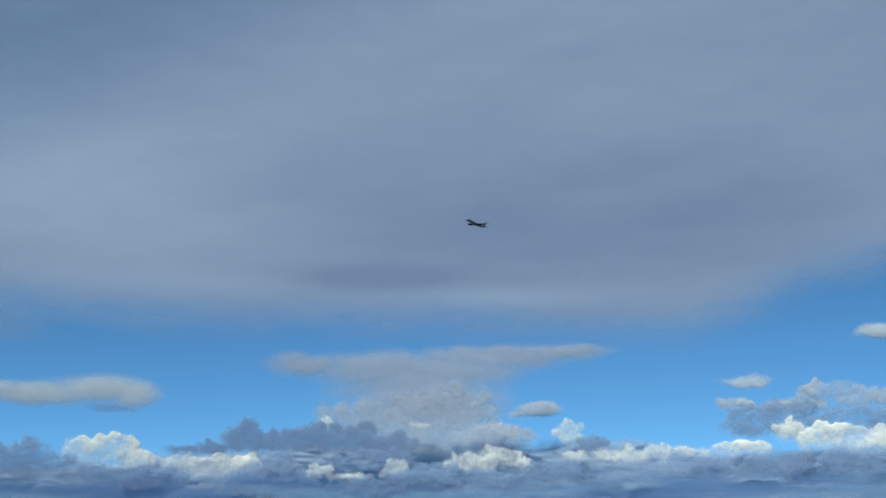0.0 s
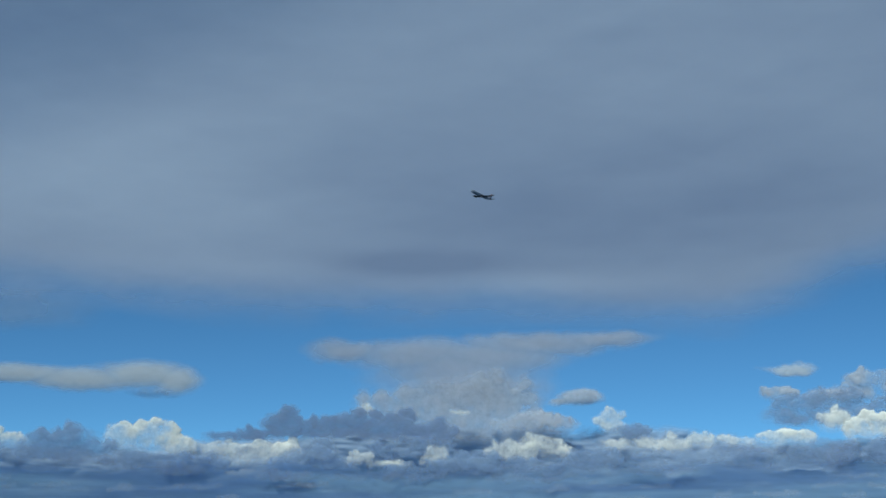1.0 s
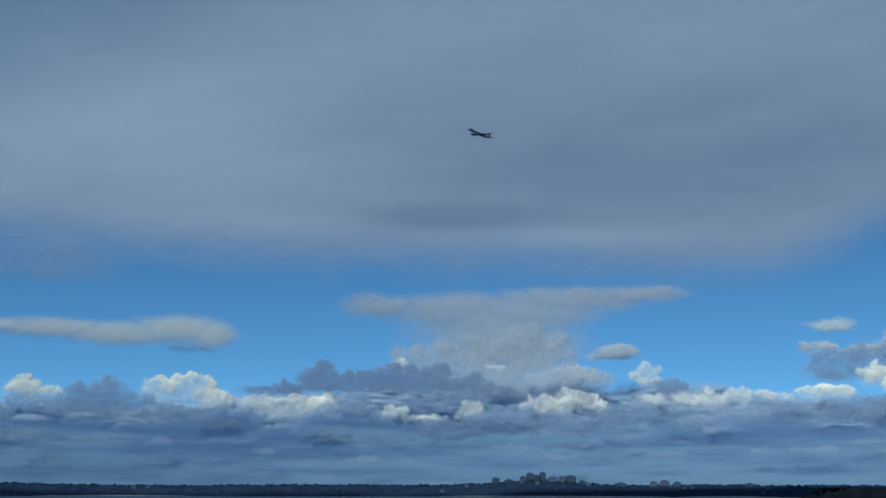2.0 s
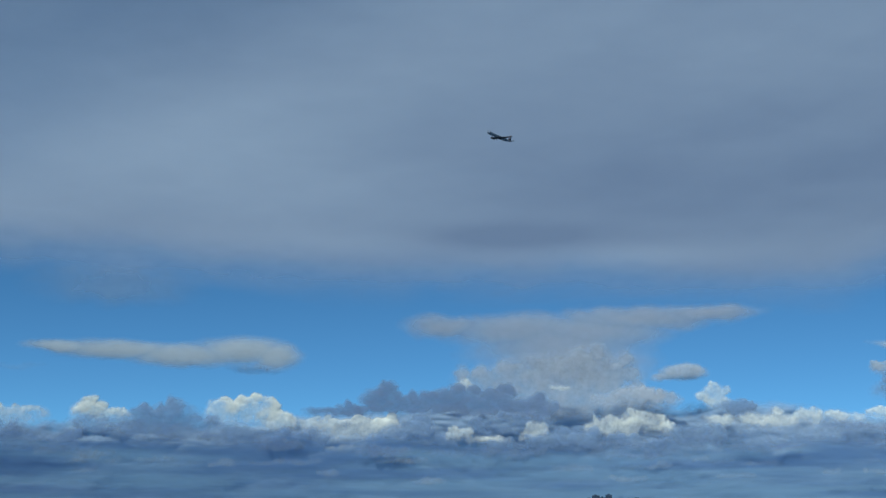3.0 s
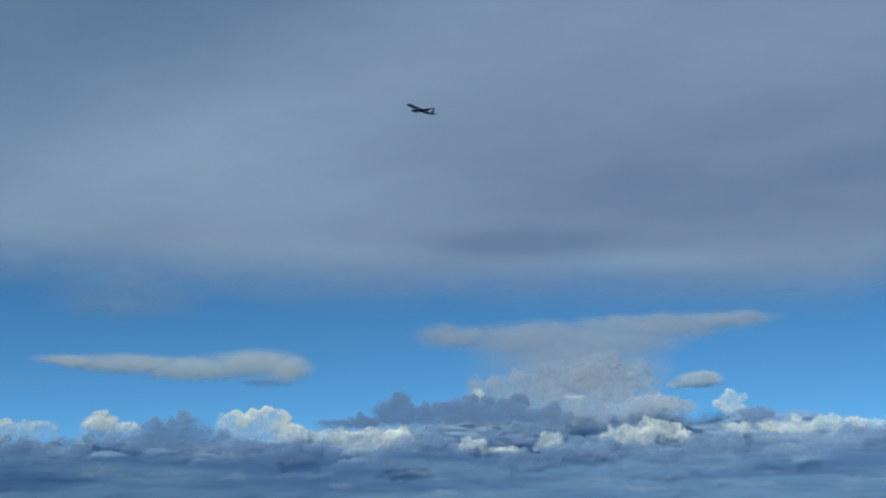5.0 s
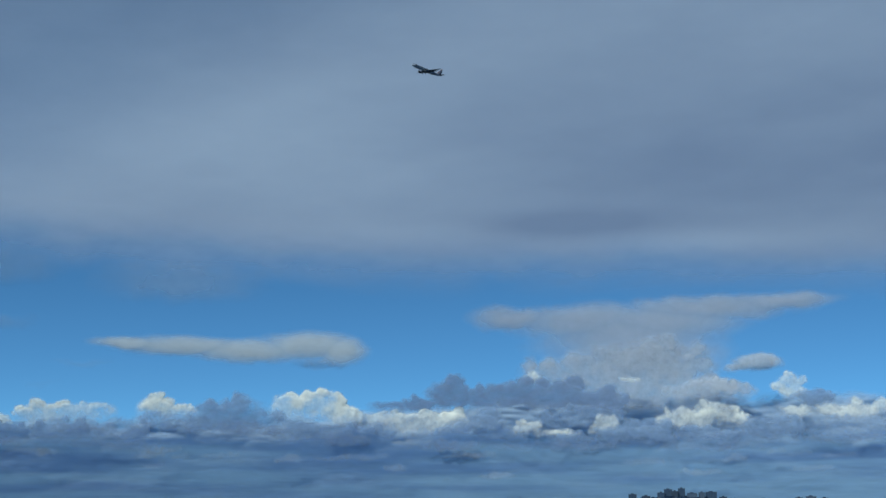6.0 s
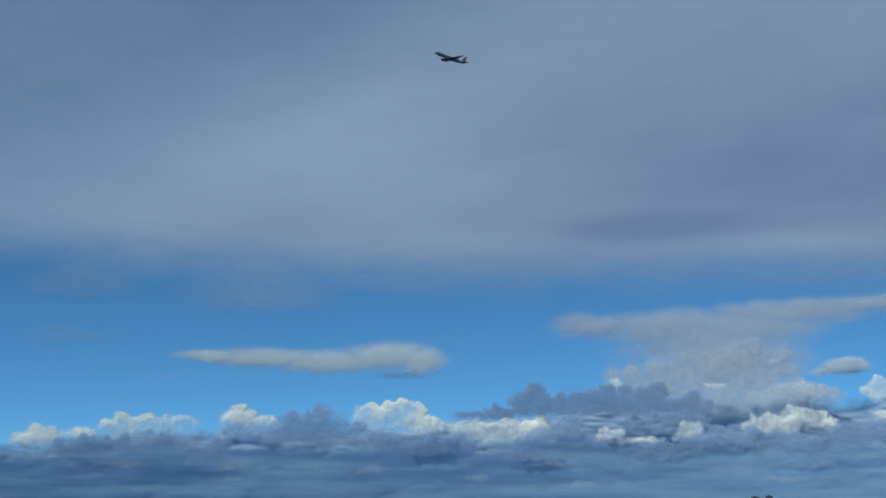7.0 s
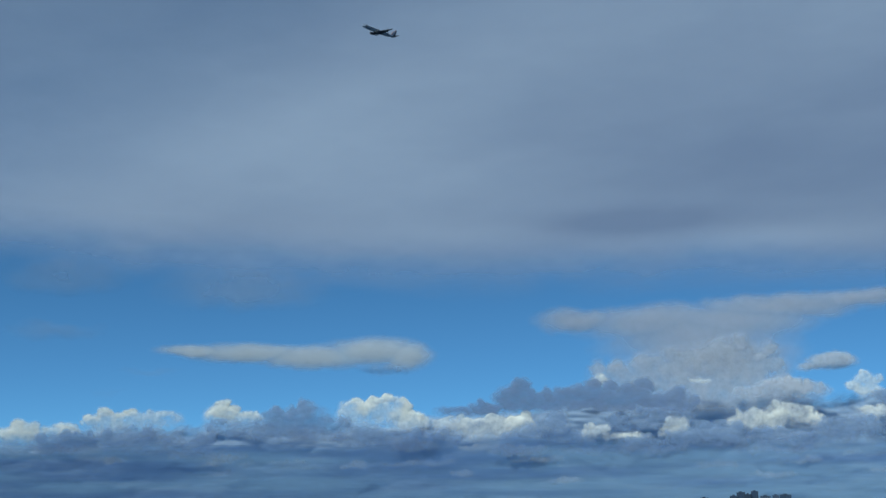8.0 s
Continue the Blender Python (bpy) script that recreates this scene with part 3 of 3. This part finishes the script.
bright("cream heaped cloud at the foot of the tower", 4732, 109, (7.41, 3.5, 1.2, 0.44), (8.76, 3.68, 1.1, 0.44), (9.46, 3.48, 0.7, 0.33))
bright("bright heaped flank of the cloud tower", 4802, 110, (8.59, 4.7, 1.28, 0.46), (9.65, 4.6, 0.79, 0.42), (7.57, 4.57, 0.93, 0.33), material=TOWER_CLOUD, crisp=1.0, depth=0.08)
bright("small white domed cloud standing apart", 4762, 111, (11.68, 4.8, 0.56, 0.42), (11.84, 4.46, 0.62, 0.25))
bright("low white ragged heaped cloud", 4757, 112, (12.19, 3.79, 1.05, 0.26), (13.93, 3.7, 1.35, 0.38), (15.32, 3.82, 0.93, 0.3), (16.92, 3.88, 0.98, 0.26), crisp=1.0, ragged=0.22, cover=0.85)
bright("broad white heaped cloud with a peaked top", 4802, 113, (22.67, 6.15, 1.4, 0.5), (24.21, 5.78, 1.4, 0.5), (21.03, 5.62, 1.4, 0.36), material=TOWER_CLOUD, crisp=0.7, depth=0.2)
bright("small white cloud head beside the broad cloud", 4767, 114, (20.97, 4.66, 0.7, 0.45))
bright("small soft pale cloud beside the broad cloud", 4792, 115, (18.73, 5.76, 0.9, 0.26), material=TOWER_CLOUD, crisp=0.6, foot=0.3)
bright("row of white heaped cloud", 4764, 116, (18.9, 3.95, 1.3, 0.4), (22.6, 4.2, 1.5, 0.6), (24.6, 4.1, 1.5, 0.6), crisp=0.35)
bright("bright chink of cloud behind the dark cloud", 4777, 117, (1.3, 5.15, 0.5, 0.26), foot=0.2)
bright("bright sliver of cloud on the tower", 4780, 118, (5.43, 5.13, 0.42, 0.1), foot=0.1, crisp=0.5)


# soft grey bodies before the bright heads, and flat slate-blue undersides; their shade is in the base colour
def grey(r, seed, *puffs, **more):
    heap("shaded_cloud", "soft lavender-grey cloud below bright cloud heads", puffs, SHADED_CLOUD, r, seed, patch=0.4, crisp=0.9, heads=9, small=(0.35, 0.7), foot=0.6, ragged=0.2, depth=0.14, cover=0.9, group="grey clouds", **more)


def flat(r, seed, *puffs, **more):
    heap("flat_cloud", "flat slate-blue underside of a low cloud", puffs, DEEP_SHADE_CLOUD, r, seed, patch=0.5, crisp=1.3, heads=6, small=(0.4, 0.7), foot=0.12, ragged=0.22, depth=0.05, cover=0.7, group="flat dark clouds", **more)


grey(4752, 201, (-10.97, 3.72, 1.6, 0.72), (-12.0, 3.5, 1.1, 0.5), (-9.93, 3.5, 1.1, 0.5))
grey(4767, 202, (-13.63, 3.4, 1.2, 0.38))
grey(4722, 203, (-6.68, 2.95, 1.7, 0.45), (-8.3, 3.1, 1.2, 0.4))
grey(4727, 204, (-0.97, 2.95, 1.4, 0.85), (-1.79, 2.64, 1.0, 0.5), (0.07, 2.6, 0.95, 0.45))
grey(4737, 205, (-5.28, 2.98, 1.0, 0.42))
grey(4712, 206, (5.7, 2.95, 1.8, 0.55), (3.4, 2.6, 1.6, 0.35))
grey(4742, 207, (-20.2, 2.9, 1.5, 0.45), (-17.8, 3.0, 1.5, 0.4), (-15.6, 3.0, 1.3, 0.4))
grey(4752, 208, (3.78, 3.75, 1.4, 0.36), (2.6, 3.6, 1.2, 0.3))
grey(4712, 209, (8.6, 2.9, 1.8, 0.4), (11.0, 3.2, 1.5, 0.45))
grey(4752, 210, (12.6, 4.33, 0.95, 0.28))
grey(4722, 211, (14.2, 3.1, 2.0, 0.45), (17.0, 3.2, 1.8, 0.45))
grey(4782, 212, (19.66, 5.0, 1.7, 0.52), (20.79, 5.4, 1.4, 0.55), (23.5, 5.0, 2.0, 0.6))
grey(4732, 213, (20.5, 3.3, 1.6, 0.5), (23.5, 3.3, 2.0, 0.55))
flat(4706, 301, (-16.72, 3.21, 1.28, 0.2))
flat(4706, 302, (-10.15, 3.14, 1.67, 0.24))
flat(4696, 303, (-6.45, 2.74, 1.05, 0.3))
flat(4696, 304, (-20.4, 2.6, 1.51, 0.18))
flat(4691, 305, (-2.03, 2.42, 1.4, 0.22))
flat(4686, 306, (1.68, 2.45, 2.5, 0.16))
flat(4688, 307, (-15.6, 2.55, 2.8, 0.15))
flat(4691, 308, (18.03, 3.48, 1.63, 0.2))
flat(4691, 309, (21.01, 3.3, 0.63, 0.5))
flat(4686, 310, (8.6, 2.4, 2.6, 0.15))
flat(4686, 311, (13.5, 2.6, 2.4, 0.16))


shreds = random.Random(41)
for k in range(34):
    a, e = shreds.uniform(-21, 23), shreds.triangular(0.9, 2.7, 1.9)
    w = shreds.uniform(0.35, 1.1)
    heap("cloud_shred", "small pale shred of cloud over the low bank", [(a, e, w, 0.09 * shreds.uniform(0.7, 1.5)), (a + 0.4 * w, e + 0.05, 0.5 * w, 0.08)], TOWER_CLOUD, 4676, 500 + k, crisp=1.2, heads=5, small=(0.6, 1.2), foot=0.12, ragged=0.12, depth=0.05, cover=shreds.uniform(0.2, 0.55), group="cloud shreds")


# ---- the airliner ----
L = 19.5
RAD = 0.048 * L


def loft(sections, close=True):
    bm = bmesh.new()
    rings = [[bm.verts.new(c) for c in s] for s in sections]
    for p, q in zip(rings, rings[1:]):
        for k in range(len(p)):
            bm.faces.new((p[k], p[(k + 1) % len(p)], q[(k + 1) % len(q)], q[k]))
    if close:
        bm.faces.new(rings[0])
        bm.faces.new(rings[-1][::-1])
    return bm


def fx(s):
    """Place along the body: s from 0 at the nose to 1 at the tail."""
    return (0.5 - s) * L


def fuselage_sections():
    out = []
    for s, r, z in ((0, .03, -.28), (.006, .2, -.26), (.015, .36, -.22), (.035, .58, -.15), (.065, .8, -.07), (.1, .94, -.02), (.14, 1, 0), (.4, 1, 0), (.62, 1, 0), (.7, .96, .04), (.78, .82, .15), (.86, .6, .3), (.93, .36, .45), (.975, .2, .54), (1, .08, .58)):
        out.append([(fx(s), RAD * r * math.cos(a), RAD * (z + r * 1.04 * math.sin(a))) for a in np.linspace(0, 2 * math.pi, 29)[:-1]])
    return out


def blade(stations, axis="y"):
    """A wing or fin: stations of (along, leading, trailing, height, thickness)."""
    out = []
    for y, a, b, z, t in stations:
        prof = [(0, 0), (.08, .6), (.3, 1), (.6, .7), (1, .05), (.6, -.35), (.3, -.5), (.08, -.4)]
        if axis == "y":
            out.append([(fx(a + (b - a) * u), y, z + t * w) for u, w in prof])
        else:
            out.append([(fx(a + (b - a) * u), t * w if w > 0 else t * w * 1.6, y) for u, w in prof])
    return loft(out)


def airliner(m):
    top = new("airliner")
    body = part("fuselage", loft(fuselage_sections()), SKIN, top, "dark blue-grey fuselage", True)
    part("belly_fairing", loft([[(fx(s), RAD * .75 * r * math.cos(a), RAD * (-.72 + .42 * r * math.sin(a))) for a in np.linspace(0, 2 * math.pi, 17)[:-1]] for s, r in ((.34, .1), (.37, .7), (.42, 1), (.55, 1), (.6, .7), (.64, .1))]), WINGSKIN, top, smooth=True)
    bm = bmesh.new()
    for s in (-1, 1):
        for k in range(2):
            a0, a1 = radians(90 - s * (6 + 26 * k)), radians(90 - s * (28 + 26 * k))
            q = [(fx(.052), .60, a0), (fx(.052), .60, a1), (fx(.038 + .004 * k), .60, a1), (fx(.036), .60, a0)]
            bm.faces.new([bm.verts.new((x + .02, RAD * .75 * math.cos(a), RAD * (-.08 + .78 * math.sin(a)))) for x, r, a in q])
    bmesh.ops.solidify(bm, geom=bm.faces[:], thickness=0.05)
    part("cockpit_window", bm, GLASS, body)
    first = part("cabin_window", box(bmesh.new(), -.09, .09, -.03, .03, -.14, .14), GLASS, body)
    k = 0
    for s in (-1, 1):
        for t in np.arange(.13, .77, .0155):
            ob = first if k == 0 else new("cabin_window", first.data)
            zz = .28
            ob.parent, ob.location, k = body, (fx(t), s * RAD * (math.sqrt(1 - (zz / 1.04) ** 2) * (1 if t < .66 else .985 - (t - .66) * 1.0)), RAD * zz), k + 1
    for s in (-1, 1):
        for t in (.1, .72):
            part("cabin_door", box(bmesh.new(), fx(t) - .28, fx(t) + .28, s * RAD * .93 - .08, s * RAD * .93 + .08, -.35, .75), WINGSKIN, body)
        w = part("wing", blade([(s * y, a, b, z, t) for y, a, b, z, t in ((.3, .345, .59, -.68 * RAD, .32), (RAD, .365, .585, -.66 * RAD, .3), (.16 * L, .435, .582, -.42 * RAD, .2), (.3 * L, .497, .588, .0, .13), (.435 * L, .556, .603, .42, .07), (.447 * L, .565, .605, .47, .04))]), WINGSKIN, top, "dark grey swept wing", True)
        part("winglet", loft([[(fx(a), s * yy - s * .02, zz), (fx(b), s * yy - s * .02, zz), (fx(b), s * yy + s * .03, zz), (fx(a), s * yy + s * .03, zz)] for a, b, yy, zz in ((.566, .605, .446 * L, .44), (.574, .606, .451 * L, .6), (.588, .608, .454 * L, .85))]), WINGSKIN, w)
        for y in (.2, .29):
            part("flap_fairing", loft([[(fx(q), s * y * L + .13 * r * math.cos(a), z - .2 + .16 * r * math.sin(a)) for a in np.linspace(0, 2 * math.pi, 9)[:-1]] for q, r, z in ((.53, .1, -.25), (.56, 1, -.25), (.6, .8, -.22), (.63, .1, -.2))]), WINGSKIN, w, smooth=True)
        ey, ez, er = s * .155 * L, -.42 * RAD - .036 * L, .031 * L
        eng = part("engine", loft([[(fx(q), ey + er * r * math.cos(a), ez + er * r * math.sin(a)) for a in np.linspace(0, 2 * math.pi, 25)[:-1]] for q, r in ((.372, .80), (.352, .82), (.342, .9), (.346, .99), (.37, 1.05), (.41, 1.02), (.445, .82), (.45, .62), (.47, .5), (.485, .3))]), NACELLE, top, "dark blue engine nacelle", True)
        part("intake_lip", loft([[(fx(q), ey + er * r * math.cos(a), ez + er * r * math.sin(a)) for a in np.linspace(0, 2 * math.pi, 25)[:-1]] for q, r in ((.348, .84), (.3405, .9), (.345, 1.0), (.351, 1.015))], False), METAL, eng, smooth=True)
        part("pylon", loft([[(fx(q), ey - .09, z0), (fx(q), ey + .09, z0), (fx(q), ey + .06, z1), (fx(q), ey - .06, z1)] for q, z0, z1 in ((.375, ez + er * .9, ez + er * 1.1), (.42, ez + er * .8, -.34 * RAD), (.5, ez + er * .6, -.36 * RAD), (.53, -.45 * RAD, -.38 * RAD))]), WINGSKIN, eng)
        part("tailplane", blade([(s * y, a, b, z, t) for y, a, b, z, t in ((.15, .865, .965, .42 * RAD, .14), (.08 * L, .905, .975, .55 * RAD, .1), (.165 * L, .953, .985, .72 * RAD, .05))]), WINGSKIN, top, smooth=True)
    fin = part("fin", blade([(z, a, b, 0, t) for z, a, b, t in ((.7 * RAD, .79, .955, .12), (1.0 * RAD, .825, .958, .11), (RAD + .08 * L, .885, .972, .08), (RAD + .15 * L, .934, .985, .05))], "z"), FIN_PAINT, top, "tail fin with pale slanting band", True)
    part("fin_band", loft([[(fx(a), -t, z), (fx(b), -t, z), (fx(b), t, z), (fx(a), t, z)] for a, b, z, t in ((.88, .91, 1.3 * RAD, .16), (.93, .955, RAD + .11 * L, .13))]), SKIN, fin)
    part("rudder", loft([[(fx(a), -t, z), (fx(b), -.02, z), (fx(b), .02, z), (fx(a), t, z)] for a, b, z, t in ((.945, .965, 1.05 * RAD, .09), (.976, .99, RAD + .14 * L, .05))]), WINGSKIN, fin)
    top.matrix_basis = m
    return tagged(top, "dark blue-grey twin-engine jet airliner climbing under grey cloud", "airplane")


FORWARD = Vector((-16.2, -14.4, 3.2)).normalized()
port = Vector((0, 0, 1)).cross(FORWARD).normalized()
BANK = radians(8.3)
up0 = FORWARD.cross(port)
port2 = port * math.cos(BANK) - up0 * math.sin(BANK)
up2 = FORWARD.cross(port2)
turn = Matrix((FORWARD, port2, up2)).transposed().to_4x4()
airliner(Matrix.Translation((13.72, 728.9, 236.0)) @ turn)
